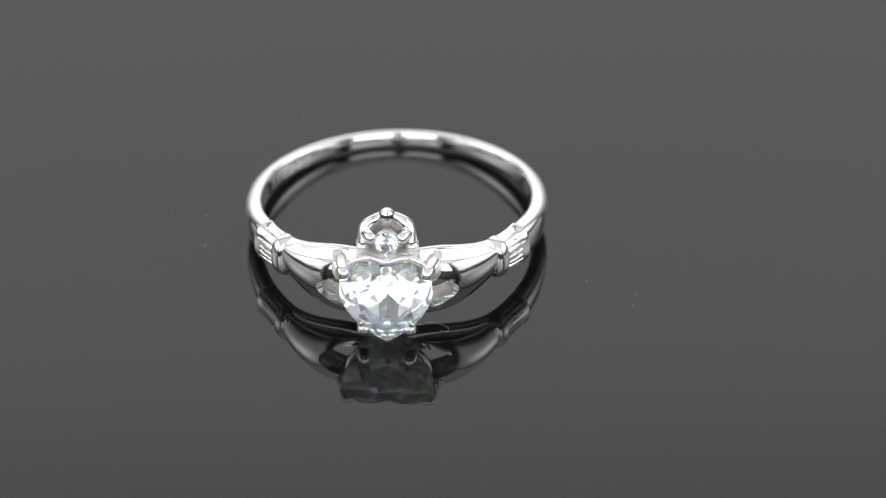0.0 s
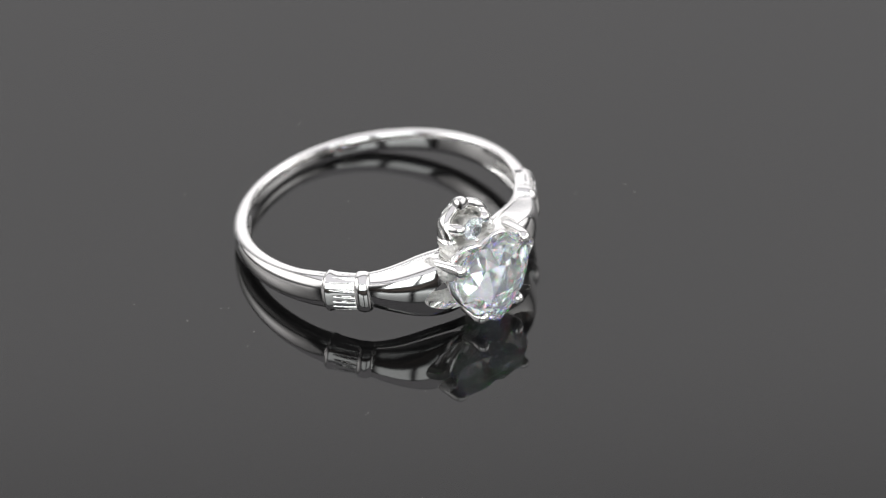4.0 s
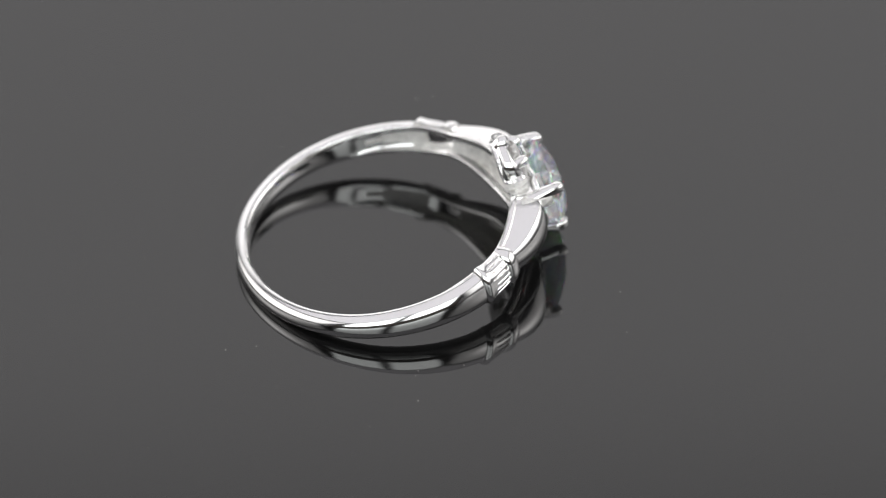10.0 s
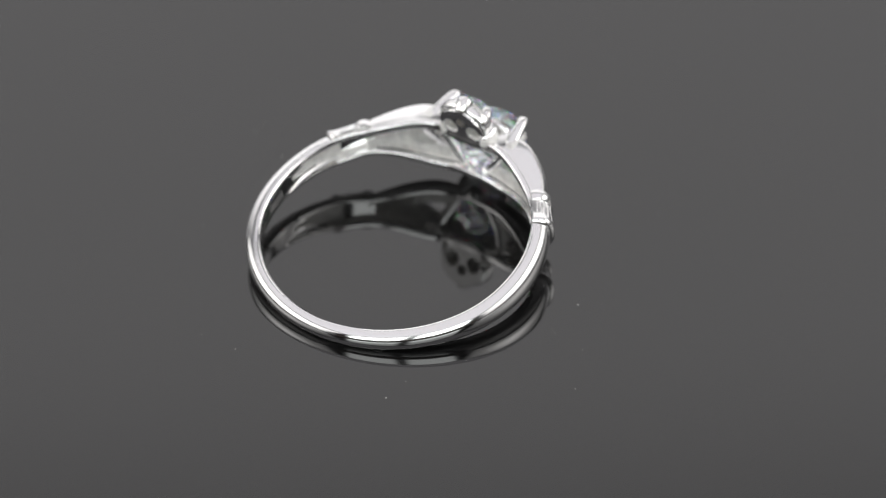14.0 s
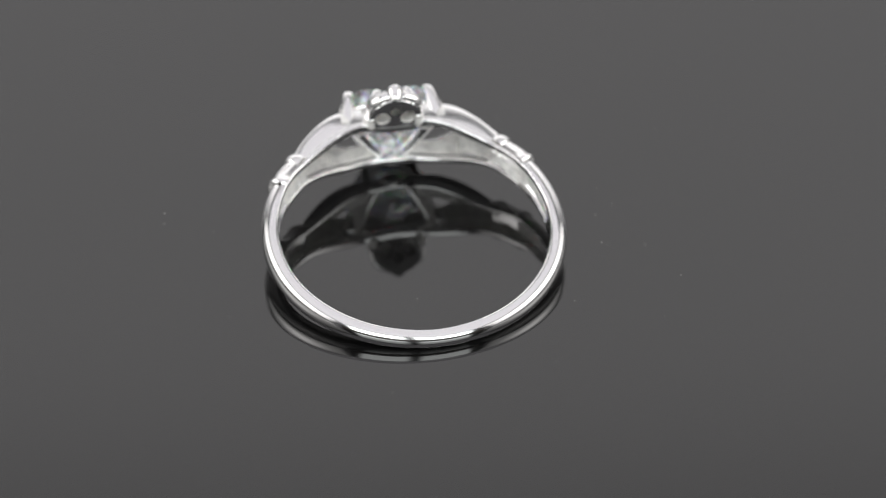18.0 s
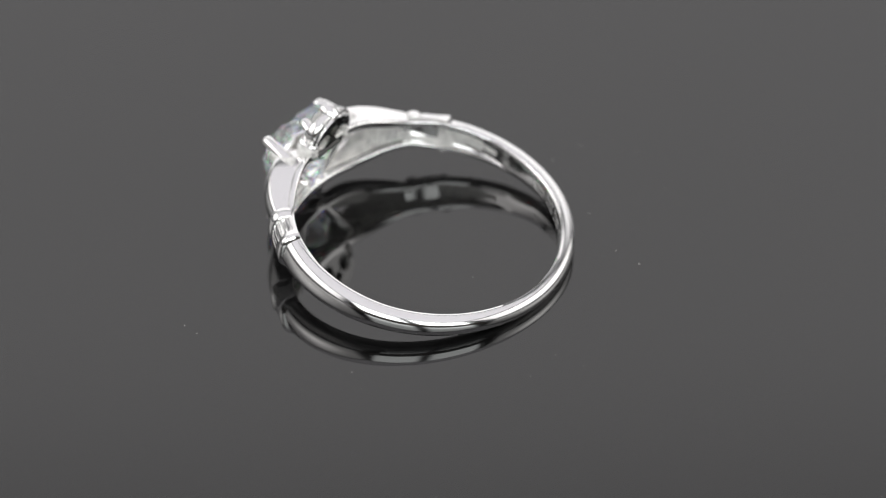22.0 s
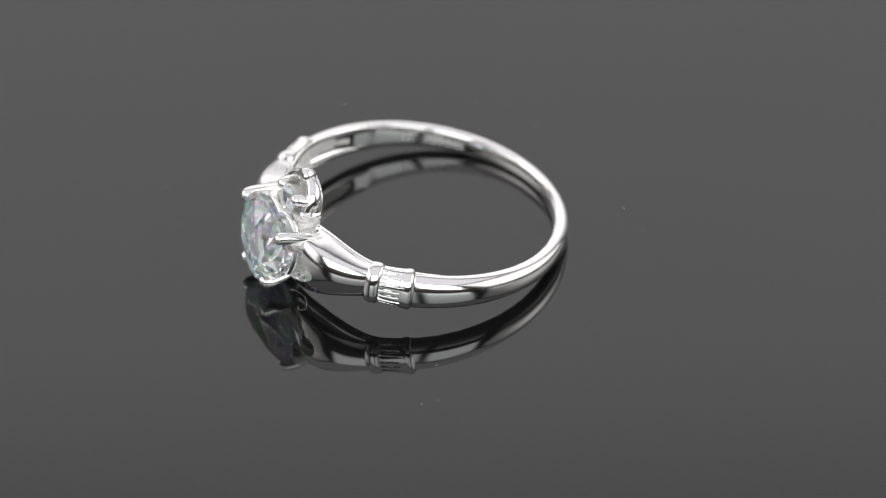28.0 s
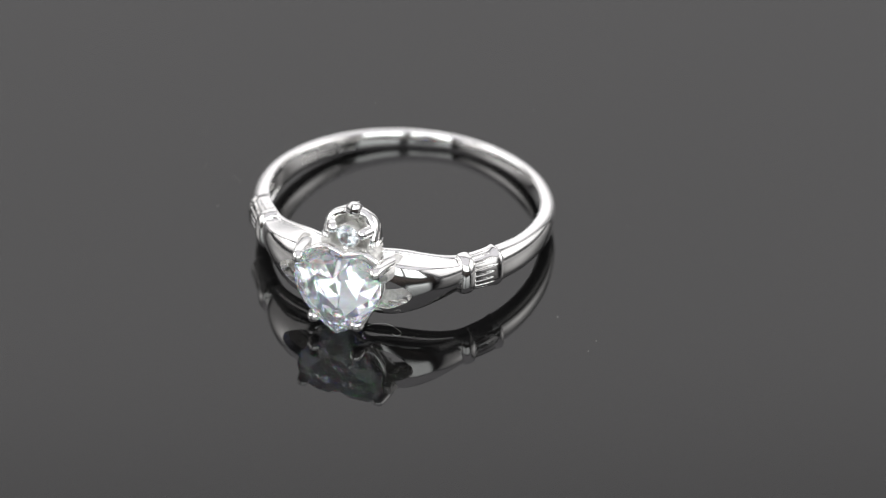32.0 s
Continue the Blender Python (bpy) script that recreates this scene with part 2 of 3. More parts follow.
def sleeve_points(ro, h, count):
    """Section of a sleeve: domed outside, open to the channel inside; rows of (outward r, outward z, r, z)."""
    pts = []
    for i in range(count):
        u = math.pi / 2 - math.pi * i / (count - 1)
        c, s = max(math.cos(u), 0.0), math.sin(u)
        pts.append((c, s, 9.14 + (ro - 9.14) * c ** 0.72, h * math.copysign(abs(s) ** 0.80, s)))
    for r, z in ((9.18, -h + 0.03), (9.40, -h + 0.06), (9.66, -h + 0.12), (9.66, 0), (9.66, h - 0.12), (9.40, h - 0.06), (9.18, h - 0.03)):
        pts.append((-1, 0, r, z))
    return pts


def cuff(side):
    """Flaring sleeve with a rolled far rim; wedge-shaped flutes run out towards the rim."""
    secs = []
    rnd = random.Random(21 + side)
    count, cells = 181, 10
    reach = [rnd.uniform(0.60, 0.72) for k in range(cells)]
    lean = [rnd.uniform(-0.10, 0.10) for k in range(cells)]
    for k in range(45):
        f = k / 44
        phi = 50.2 + 13.6 * f
        rim = math.exp(-((f - 0.86) / 0.15) ** 2)
        end = max(0.0, (f - 0.80) / 0.20)
        drop = 0.48 * (1 - math.sqrt(max(0.0, 1 - end * end)))
        h = 1.27 + 0.10 * f + 0.08 * rim - drop
        ro = 10.30 + 0.12 * f + 0.09 * rim - drop
        row = sleeve_points(ro, h, count)
        arc = row[:count]
        total = sum(math.dist(p[2:], q[2:]) for p, q in zip(arc, arc[1:]))
        run, prev, pts = 0.0, None, []
        for c, s, r, z in row:
            groove = 0.0
            if c >= 0:
                run += math.dist(prev, (r, z)) if prev else 0.0
                prev = (r, z)
                x = cells * run / total
                which = min(cells - 1, max(0, int(x)))
                fade = 1 - f / reach[which]
                if fade > 0 and run / total > 0.06 and run / total < 0.94:
                    off = abs(x - which - 0.5 - lean[which] * f) / (0.10 + 0.24 * fade)
                    groove = 0.24 * min(1.0, 2.5 * fade) * max(0.0, 1 - off * off) ** 1.5
            pts.append(polar(phi, r - SLEEVE_IN - groove * c, z - groove * s + SLEEVE_DROP, side))
        secs.append(pts)
    return part("cuff", loft(secs), SILVER, ring, "fluted silver cuff", crease=80)


def wristband(side):
    """Rounded collar between cuff and shoulder."""
    secs = []
    for k in range(25):
        a = math.pi * k / 24
        phi = 47.6 + 3.2 * -math.cos(a)
        swell = math.sin(a) ** 0.6
        row = sleeve_points(9.92 + 0.58 * swell, 1.02 + 0.40 * swell, 64)
        secs.append([polar(phi, r - SLEEVE_IN, z + SLEEVE_DROP, side) for c, s, r, z in row])
    return part("wristband", loft(secs), SILVER, ring, "rounded silver collar", crease=70)


Z_HI = ((4, 1.50), (17, 1.62), (24, 1.55), (30, 1.38), (40, 1.06), (47, 0.92))
Z_LO = ((4, -2.5), (18, -2.35), (27, -2.0), (36, -1.55), (47, -1.12))
Z_SAG = ((8, 0.08), (20, 0.10), (32, 0.12), (47, 0.03))
R_RIM = ((8, 8.75), (25, 8.9), (47, 9.0))
R_EDGE = ((6, 9.9), (12, 10.28), (18, 10.46), (25, 10.50), (36, 10.22), (47, 9.82))
R_LOW = ((8, 9.5), (25, 9.4), (47, 9.3))
BULGE = ((6, 0.03), (12, 0.18), (18, 0.38), (24, 0.46), (34, 0.42), (47, 0.22))


def shoulder_raw(phi, s):
    """s runs from the inner rim over the flat top, down the domed face and back under to the lower rim."""
    hi, lo = lerp_table(Z_HI, phi), lerp_table(Z_LO, phi)
    rim, edge, low, bul, sag = (lerp_table(tb, phi) for tb in (R_RIM, R_EDGE, R_LOW, BULGE, Z_SAG))
    if s < 0.26:
        k = s / 0.26
        return rim + (edge - rim) * k, hi - 0.10 * k * k
    turn = edge - 0.42
    if s < 0.86:
        k = (s - 0.26) / 0.60
        r = edge + (turn - edge) * k ** 2.2 + bul * math.sin(math.pi * k ** 0.85) ** 0.9
        return r, hi - 0.10 + (lo - sag - hi + 0.10) * k ** 1.05
    k = (s - 0.86) / 0.14
    return turn + (low - turn) * (1 - (1 - k) ** 1.5), lo - sag + sag * k ** 1.6


def shoulder_surface(phi, s):
    """The same with its two creases slightly rounded."""
    got = [shoulder_raw(phi, min(1.0, max(0.0, s + d))) for d in (-0.024, -0.012, 0.0, 0.012, 0.024)] if 0.03 < s < 0.97 else [shoulder_raw(phi, s)]
    return sum(p[0] for p in got) / len(got), sum(p[1] for p in got) / len(got)


HOLE_PHI, HOLE_S = (8.0, 25.5), (0.42, 0.775)


def hole_warp(phi, s):
    """Bends the lines of the grid round the leaf-shaped opening."""
    u = (phi - sum(HOLE_PHI) / 2) / ((HOLE_PHI[1] - HOLE_PHI[0]) / 2)
    v = (s - sum(HOLE_S) / 2) / ((HOLE_S[1] - HOLE_S[0]) / 2)
    m = max(abs(u), abs(v))
    if u <= 0 or m < 1e-6 or m >= 1.75:
        return phi, s
    k = max(m, 1.0)
    a, c = u / k, v / k
    fade = 1.0 if m <= 1 else (1.75 - m) / 0.75
    du = a * math.sqrt(1 - c * c / 2) - a
    dv = c * math.sqrt(1 - a * a / 2) * (1 - 0.18 * a) - c
    return (phi + du * fade * (HOLE_PHI[1] - HOLE_PHI[0]) / 2, s + dv * fade * (HOLE_S[1] - HOLE_S[0]) / 2)


def steps(*stops):
    out = [stops[0]]
    for n, b in zip(stops[1::2], stops[2::2]):
        a = out[-1]
        out += [a + (b - a) * (k + 1) / n for k in range(n)]
    return out


def shoulder(side):
    """Hollow tapering shoulder with a leaf-shaped opening beside the stone."""
    bm = bmesh.new()
    phis = steps(4.0, 2, HOLE_PHI[0], 30, HOLE_PHI[1], 34, 47.0)
    cuts = steps(0.0, 6, 0.245, 4, 0.275, 3, HOLE_S[0], 14, HOLE_S[1], 8, 0.845, 4, 0.875, 5, 1.0)
    skins = []
    for depth in (0.0, 0.52):
        rows = []
        for p0 in phis:
            row = []
            for s0 in cuts:
                phi, s1 = hole_warp(p0, s0)
                r, z = shoulder_surface(phi, s1)
                if depth:
                    hi, lo = lerp_table(Z_HI, phi), lerp_table(Z_LO, phi)
                    mid, half = (hi + lo) / 2, (hi - lo) / 2
                    z = mid + (z - mid) * (half - 0.40) / half
                    r = max(r - depth, lerp_table(R_RIM, phi))
                row.append(bm.verts.new(polar(phi, r, z, side)))
            rows.append(row)
        skins.append(rows)

    def open_cell(i, j):
        p, s1 = (phis[i] + phis[i + 1]) / 2, (cuts[j] + cuts[j + 1]) / 2
        beside_stone = s1 > HOLE_S[0] and (p < 4.5 or p < 16.2 and s1 < HOLE_S[1])
        return beside_stone or HOLE_PHI[0] < p < HOLE_PHI[1] and HOLE_S[0] < s1 < HOLE_S[1]

    border = {}
    for i in range(len(phis) - 1):
        for j in range(len(cuts) - 1):
            if open_cell(i, j):
                continue
            ring4 = ((i, j), (i + 1, j), (i + 1, j + 1), (i, j + 1))
            for depth, rows in enumerate(skins):
                bm.faces.new([rows[a][c] for a, c in ring4]).material_index = depth
            for p, q in zip(ring4, ring4[1:] + ring4[:1]):
                key = (min(p, q), max(p, q))
                border[key] = border.get(key, 0) + 1
    for (p, q), count in border.items():
        if count == 1:
            bm.faces.new((skins[0][p[0]][p[1]], skins[0][q[0]][q[1]], skins[1][q[0]][q[1]], skins[1][p[0]][p[1]]))
    loose = [v for v in bm.verts if not v.link_faces]
    bmesh.ops.delete(bm, geom=loose, context="VERTS")
    return part("shoulder", bm, SILVER, ring, "hollow domed silver shoulder with a leaf-shaped opening", crease=60, lining=CAST, bevel=0.06)


def ledge(side):
    """Rough sloping floor of the hollow behind the leaf-shaped opening."""
    secs = []
    for k in range(21):
        phi = 7.0 + 21.0 * k / 20
        lo = lerp_table(Z_LO, phi)
        lump = 0.05 * math.sin(2.3 * k) + 0.03 * math.sin(5.1 * k)
        secs.append([polar(phi, r, z, side) for r, z in ((10.15, lo + 0.30), (9.95, lo + 0.62 + lump), (9.55, lo + 1.05 + lump), (9.28, lo + 1.35), (9.16, lo + 1.30), (9.2, lo + 0.30))])
    return part("ledge", loft(secs), CAST, ring, "rough cast silver floor of the shoulder's hollow")


for side in (-1, 1):
    cuff(side)
    wristband(side)
    shoulder(side)
    ledge(side)

# heart outline, point by point along its length
HEART_C = (0.0, -0.80)


def heart_outline(count, width=6.1, height=5.95):
    fine = []
    for k in range(2000):
        u = 2 * math.pi * k / 2000
        x = 16 * math.copysign(abs(math.sin(u)) ** 1.7, math.sin(u))
        z = 13.5 * math.cos(u) - 2.7 * math.cos(2 * u) - 1.2 * math.cos(3 * u) - 0.4 * math.cos(4 * u)
        fine.append((x, z))
    zs = [p[1] for p in fine]
    zmid, zlen = (max(zs) + min(zs)) / 2, max(zs) - min(zs)
    fine = [(x / 32 * width, (z - zmid) / zlen * height) for x, z in fine]
    half = fine[:1001]
    d = [0.0]
    for p, q in zip(half, half[1:]):
        d.append(d[-1] + math.dist(p, q))
    out, m = [], count // 2
    for k in range(m + 1):
        want = d[-1] * k / m
        i = min(range(len(d)), key=lambda j: abs(d[j] - want))
        out.append(half[i])
    return out + [(-x, z) for x, z in reversed(out[1:-1])]


def heart_at(points, scale, y, cz=HEART_C[1], dz=0.0):
    return [Vector((x * scale, y, cz + z * scale + dz)) * MM for x, z in points]


def heart_stone():
    """Brilliant-cut heart: table, star and kite facets, thin girdle, keeled pavilion."""
    n = 20
    out = heart_outline(n)
    m = n // 2
    mids = [out[2 * j + 1] for j in range(m)]
    even = [out[2 * j] for j in range(m)]
    bm = bmesh.new()
    g0 = [bm.verts.new(p) for p in heart_at(out, 1.0, -11.20)]
    g1 = [bm.verts.new(p) for p in heart_at(out, 1.0, -11.08)]
    c = [bm.verts.new(p) for p in heart_at(mids, 0.84, -11.66, dz=-0.02)]
    tb = [bm.verts.new(p) for p in heart_at(even, 0.60, -11.95, dz=-0.02)]
    pv = [bm.verts.new(p) for p in heart_at(mids, 0.80, -10.62, dz=-0.02)]
    keel = [bm.verts.new(Vector((0, y, HEART_C[1] + z)) * MM) for y, z in ((-8.3, 0.9), (-9.3, -2.2))]
    kf = [keel[0] if even[j][1] > 0.0 else keel[1] for j in range(m)]
    for i in range(n):
        bm.faces.new((g0[i], g0[(i + 1) % n], g1[(i + 1) % n], g1[i]))
    for j in range(m):
        a, b2, b3 = 2 * j, 2 * j + 1, (2 * j + 2) % n
        q = (j + 1) % m
        bm.faces.new((g0[a], c[j], g0[b2]))
        bm.faces.new((g0[b2], c[j], g0[b3]))
        bm.faces.new((g0[b3], c[j], tb[q]))
        bm.faces.new((g0[b3], tb[q], c[q]))
        bm.faces.new((c[j], tb[j], tb[q]))
        bm.faces.new((g1[a], g1[b2], pv[j]))
        bm.faces.new((g1[b2], g1[b3], pv[j]))
        bm.faces.new((g1[b3], pv[q], kf[q]))
        bm.faces.new((g1[b3], kf[q], pv[j]))
        if kf[j] is not kf[q]:
            bm.faces.new((pv[j], kf[q], kf[j]))
    bm.faces.new(tb)
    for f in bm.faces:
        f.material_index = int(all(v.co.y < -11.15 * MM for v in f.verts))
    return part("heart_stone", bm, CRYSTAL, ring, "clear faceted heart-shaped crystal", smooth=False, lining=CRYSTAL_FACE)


heart_stone()

outline = heart_outline(96)
part("gallery_rail", tube([(x * 0.88, -10.05, HEART_C[1] + z * 0.88) for x, z in outline], 0.24, 10, True), SILVER, ring, "heart-shaped silver rail under the stone")
for side in (-1, 1):
    part("strut", tube([(side * x, y, z) for x, y, z in ((2.8, -8.8, 1.25), (2.5, -9.05, 0.6), (2.15, -9.3, -0.2), (1.75, -9.35, -0.9), (1.3, -9.3, -1.6), (0.85, -9.2, -2.15))],
                       (0.30, 0.46, 0.48, 0.44, 0.40, 0.30), 14), SILVER, ring, "polished silver strut behind the stone")


RIM_HI = ((0, 1.28), (17, 1.40), (24, 1.34), (30, 1.16), (40, 0.88), (47, 0.79), (55, 0.84), (64, 0.86), (75, 0.80), (86, 0.70))
RIM_LO = ((0, -2.40), (18, -2.25), (27, -1.90), (36, -1.46), (47, -1.10), (55, -1.17), (64, -1.20), (75, -1.12), (86, -1.00))
RIM_FACE = ((0, 8.48), (30, 8.50), (47, 8.68), (60, 8.84), (75, 8.93), (86, 9.06))
RIM_TALL = ((0, 0.34), (30, 0.32), (47, 0.26), (64, 0.20), (86, 0.10))


def inner_rim(lower):
    """Polished lip along the inside of head and shank; it runs out where the channel ends."""
    secs = []
    for k in range(141):
        phi = -86.0 + 172.0 * k / 140
        a = abs(phi)
        near = 0.0 if lower else math.exp(-(a / 11.0) ** 4)
        z = lerp_table(RIM_LO if lower else RIM_HI, a) - 0.10 * near
        h = lerp_table(RIM_TALL, a) * (0.75 if lower else 1.0) + 0.08 * near
        w = 0.28 - 0.10 * min(1.0, a / 86)
        r = lerp_table(RIM_FACE, a) + w - 0.30 * near
        pts = []
        for q in range(20):
            u = 2 * math.pi * q / 20
            cu, su = math.cos(u), math.sin(u)
            pts.append(polar(phi, r + w * math.copysign(abs(cu) ** 0.6, cu), z + h * math.copysign(abs(su) ** 0.6, su)))
        secs.append(pts)
    return part("inner_rim", loft(secs), SILVER, ring, "polished inner lip of the ring", crease=60)


inner_rim(False)
inner_rim(True)


def bar(points, half_w, half_h):
    """A rounded rectangular bar along points in the ring's y direction."""
    secs = []
    for i, (x, y, z) in enumerate(points):
        pts = []
        for q in range(20):
            u = 2 * math.pi * q / 20
            cu, su = math.cos(u), math.sin(u)
            pts.append(Vector((x + half_w[i] * math.copysign(abs(cu) ** 0.82, cu), y, z + half_h[i] * math.copysign(abs(su) ** 0.82, su))) * MM)
        secs.append(pts)
    return loft(secs)


def upper_prong(side):
    x = 2.82 * side
    pts = [(x * 1.12, -8.55, 1.05), (x * 1.11, -8.70, 1.12), (x * 1.07, -9.3, 1.28), (x * 1.03, -10.2, 1.42), (x, -10.9, 1.50), (x * 0.97, -11.3, 1.50),
           (x * 0.96, -11.50, 1.46), (x * 0.955, -11.64, 1.43), (x * 0.95, -11.73, 1.41), (x * 0.95, -11.76, 1.40)]
    return part("prong", bar(pts, (0.40, 0.50, 0.50, 0.46, 0.41, 0.40, 0.38, 0.31, 0.20, 0.08), (0.40, 0.46, 0.45, 0.42, 0.39, 0.38, 0.36, 0.29, 0.18, 0.07)), SILVER, ring, "rounded silver claw over the stone")


def lower_prong(side):
    x = 1.50 * side
    pts = [(x * 1.15, -9.9, -2.3), (x * 1.1, -10.5, -2.55), (x * 1.04, -11.0, -2.76), (x, -11.4, -2.76), (x * 0.98, -11.68, -2.70), (x * 0.97, -11.82, -2.64)]
    return part("prong", bar(pts, (0.30, 0.36, 0.42, 0.44, 0.36, 0.16), (0.30, 0.34, 0.40, 0.42, 0.34, 0.15)), SILVER, ring, "small rounded silver claw under the stone")


for side in (-1, 1):
    upper_prong(side)
    lower_prong(side)
    secs = []
    for k in range(9):
        f = k / 8
        x = side * (2.45 - 1.35 * f)
        secs.append([Vector((x, y, z)) * MM for y, z in ((-8.3, 1.0 + 0.75 * f), (-10.55, 1.15 + 0.62 * f), (-10.55, 0.75 + 0.6 * f), (-8.3, 0.6 + 0.6 * f))])
    part("web", loft(secs), CAST, ring, "rough cast silver web beside the crown")
    x = 3.0 * side
    under = bar([(x * 1.08, -8.7, 1.2), (x * 1.06, -9.4, 1.15), (x * 1.02, -10.2, 1.05), (x, -10.75, 1.0), (x * 0.99, -10.85, 1.0)], (0.42, 0.52, 0.48, 0.36, 0.2), (0.5, 0.55, 0.5, 0.42, 0.25))
    part("web", under, CAST, ring, "rough cast silver fill under a claw")

bm = bmesh.new()
ball(bm, (0, -9.0, -2.58), 0.56, (1.6, 0.95, 1.0), 24)
part("base_bead", bm, SILVER, ring, "silver bead under the stone")

# ---- crown above the heart ----
crown = new("crown")
crown.parent = ring
tagged(crown, "small silver crown set with a round crystal")


def crown_outline(count=72):
    """Rounded house shape: broad foot, upright sides, blunt peak; begins at the peak."""
    half = [(0.0, 4.15), (0.42, 4.08), (0.95, 3.82), (1.42, 3.42), (1.70, 2.90), (1.76, 2.2), (1.74, 1.6), (1.62, 1.28), (1.2, 1.16), (0.0, 1.14)]
    loop = half + [(-x, z) for x, z in reversed(half[1:-1])]
    run = [0.0]
    for p, q in zip(loop, loop[1:] + loop[:1]):
        run.append(run[-1] + math.dist(p, q))
    pts = []
    for k in range(count):
        want = run[-1] * k / count
        i = max(j for j in range(len(loop)) if run[j] <= want)
        p, q = loop[i], loop[(i + 1) % len(loop)]
        f = (want - run[i]) / (run[i + 1] - run[i])
        pts.append((p[0] + (q[0] - p[0]) * f, p[1] + (q[1] - p[1]) * f))
    return pts


def crown_plate():
    """Back plate, leaning slightly inwards, with a round hole and two bean-shaped openings."""
    holes = [(0.0, 3.0, 0.38, 0.38), (-0.86, 2.35, 0.53, 0.62), (0.86, 2.35, 0.53, 0.62)]
    n = 64
    outer = crown_outline(n)
    bm = bmesh.new()
    # three sectors, one round each hole, meet along straight seams
    def sector_edge(h, u):
        cx, cz = holes[h][0], holes[h][1]
        dx, dz = math.sin(u), math.cos(u)
        best = 9.0
        for p, q in zip(outer, outer[1:] + outer[:1]):
            ex, ez = q[0] - p[0], q[1] - p[1]
            den = dx * ez - dz * ex
            if abs(den) > 1e-9:
                t1 = ((p[0] - cx) * ez - (p[1] - cz) * ex) / den
                t2 = ((p[0] - cx) * dz - (p[1] - cz) * dx) / den
                if t1 > 0 and -1e-6 <= t2 <= 1 + 1e-6:
                    best = min(best, t1)
        for o in range(3):
            if o != h:
                ox, oz = holes[o][0] - cx, holes[o][1] - cz
                w = (ox * ox + oz * oz) ** 0.5
                proj = (dx * ox + dz * oz) / w
                if proj > 1e-6:
                    best = min(best, w / 2 / proj)
        return cx + dx * best, cz + dz * best
    for h in range(3):
        front, back = [], []
        for y, rows in ((-8.55, front), (-8.05, back)):
            inner, edge = [], []
            for k in range(n):
                u = 2 * math.pi * k / n
                hx, hz = holes[h][0] + holes[h][2] * math.sin(u), holes[h][1] + holes[h][3] * math.cos(u)
                inner.append(bm.verts.new(Vector((hx, y + 0.115 * (hz - 2.65), hz)) * MM))
                ex, ez = sector_edge(h, u)
                edge.append(bm.verts.new(Vector((ex, y + 0.115 * (ez - 2.65), ez)) * MM))
            rows += [inner, edge]
        for k in range(n):
            q = (k + 1) % n
            for inner, edge in (front, back):
                bm.faces.new((inner[k], inner[q], edge[q], edge[k]))
            for r in (0, 1):
                bm.faces.new((front[r][k], front[r][q], back[r][q], back[r][k]))
    return part("back_plate", bm, SILVER, crown, "pierced silver back plate", crease=30)


crown_plate()


def crown_arch():
    """Horseshoe wall, rounded in section, open towards the heart."""
    path = [(-1.58, 1.35 + 1.4 * k / 14) for k in range(14)]
    path += [(-1.58 * math.cos(radians(180 * k / 40)), 2.75 + 1.24 * math.sin(radians(180 * k / 40))) for k in range(41)]
    path += [(-x, z) for x, z in reversed(path[:14])]
    secs = []
    for i, (x, z) in enumerate(path):
        a, c = path[max(i - 1, 0)], path[min(i + 1, len(path) - 1)]
        tx, tz = c[0] - a[0], c[1] - a[1]
        w = math.hypot(tx, tz)
        nx, nz = -tz / w, tx / w
        f = min(1.0, max(0.0, (4.05 - z) / 2.3))
        half, deep = 0.40 + 0.03 * math.sin(5 * z + 2 * x), 0.38 + 0.46 * f + 0.02 * math.sin(7 * x)
        yc = -8.46 - 0.42 * f
        if z < 2.5:
            half += 0.06 * math.sin(17 * z)
            deep += 0.05 * math.sin(17 * z)
        pts = []
        for q in range(24):
            u = 2 * math.pi * q / 24
            cu, su = math.cos(u), math.sin(u)
            o = half * math.copysign(abs(cu) ** 0.9, cu)
            pts.append(Vector((x + nx * o, yc + deep * math.copysign(abs(su) ** 0.8, su), z + nz * o)) * MM)
        secs.append(pts)
    bm = loft(secs)
    for face in bm.faces:
        c = face.calc_center_median() / MM
        if c.z < 2.2 or math.hypot(c.x / 1.58, max(c.z - 2.75, 0) / 1.24) < 0.90:
            face.material_index = 1
    return part("arch", bm, SILVER, crown, "polished horseshoe-shaped silver crown wall", lining=CAST)


crown_arch()
rnd = random.Random(7)
bowl = []
for i in range(13):
    k = 0.04 + 0.86 * i / 12
    row = []
    for x, z in crown_outline(64):
        lump = 0.13 * math.sin(4.1 * x * k + 5.0 * z * k) * math.sin(4.3 * z * k - 2 * x) + rnd.uniform(-0.05, 0.05)
        row.append(Vector((x * k, -8.66 - 0.60 * k ** 3 - lump, 2.85 + (z - 2.85) * k)) * MM)
    bowl.append(row)
bm = loft(bowl, caps=False)
bmesh.ops.solidify(bm, geom=bm.faces[:], thickness=0.06 * MM)
part("base", loft([[Vector((x, y, z)) * MM for x, y in ((-w, -8.25), (-w * 0.9, -9.75), (0, -9.95), (w * 0.9, -9.75), (w, -8.25))]
                   for z, w in ((1.0, 1.75), (1.35, 1.7), (1.7, 1.55), (2.0, 1.45))]), CAST, crown, "rough cast silver foot of the crown")
part("bowl", bm, CAST, crown, "rough cast silver hollow")
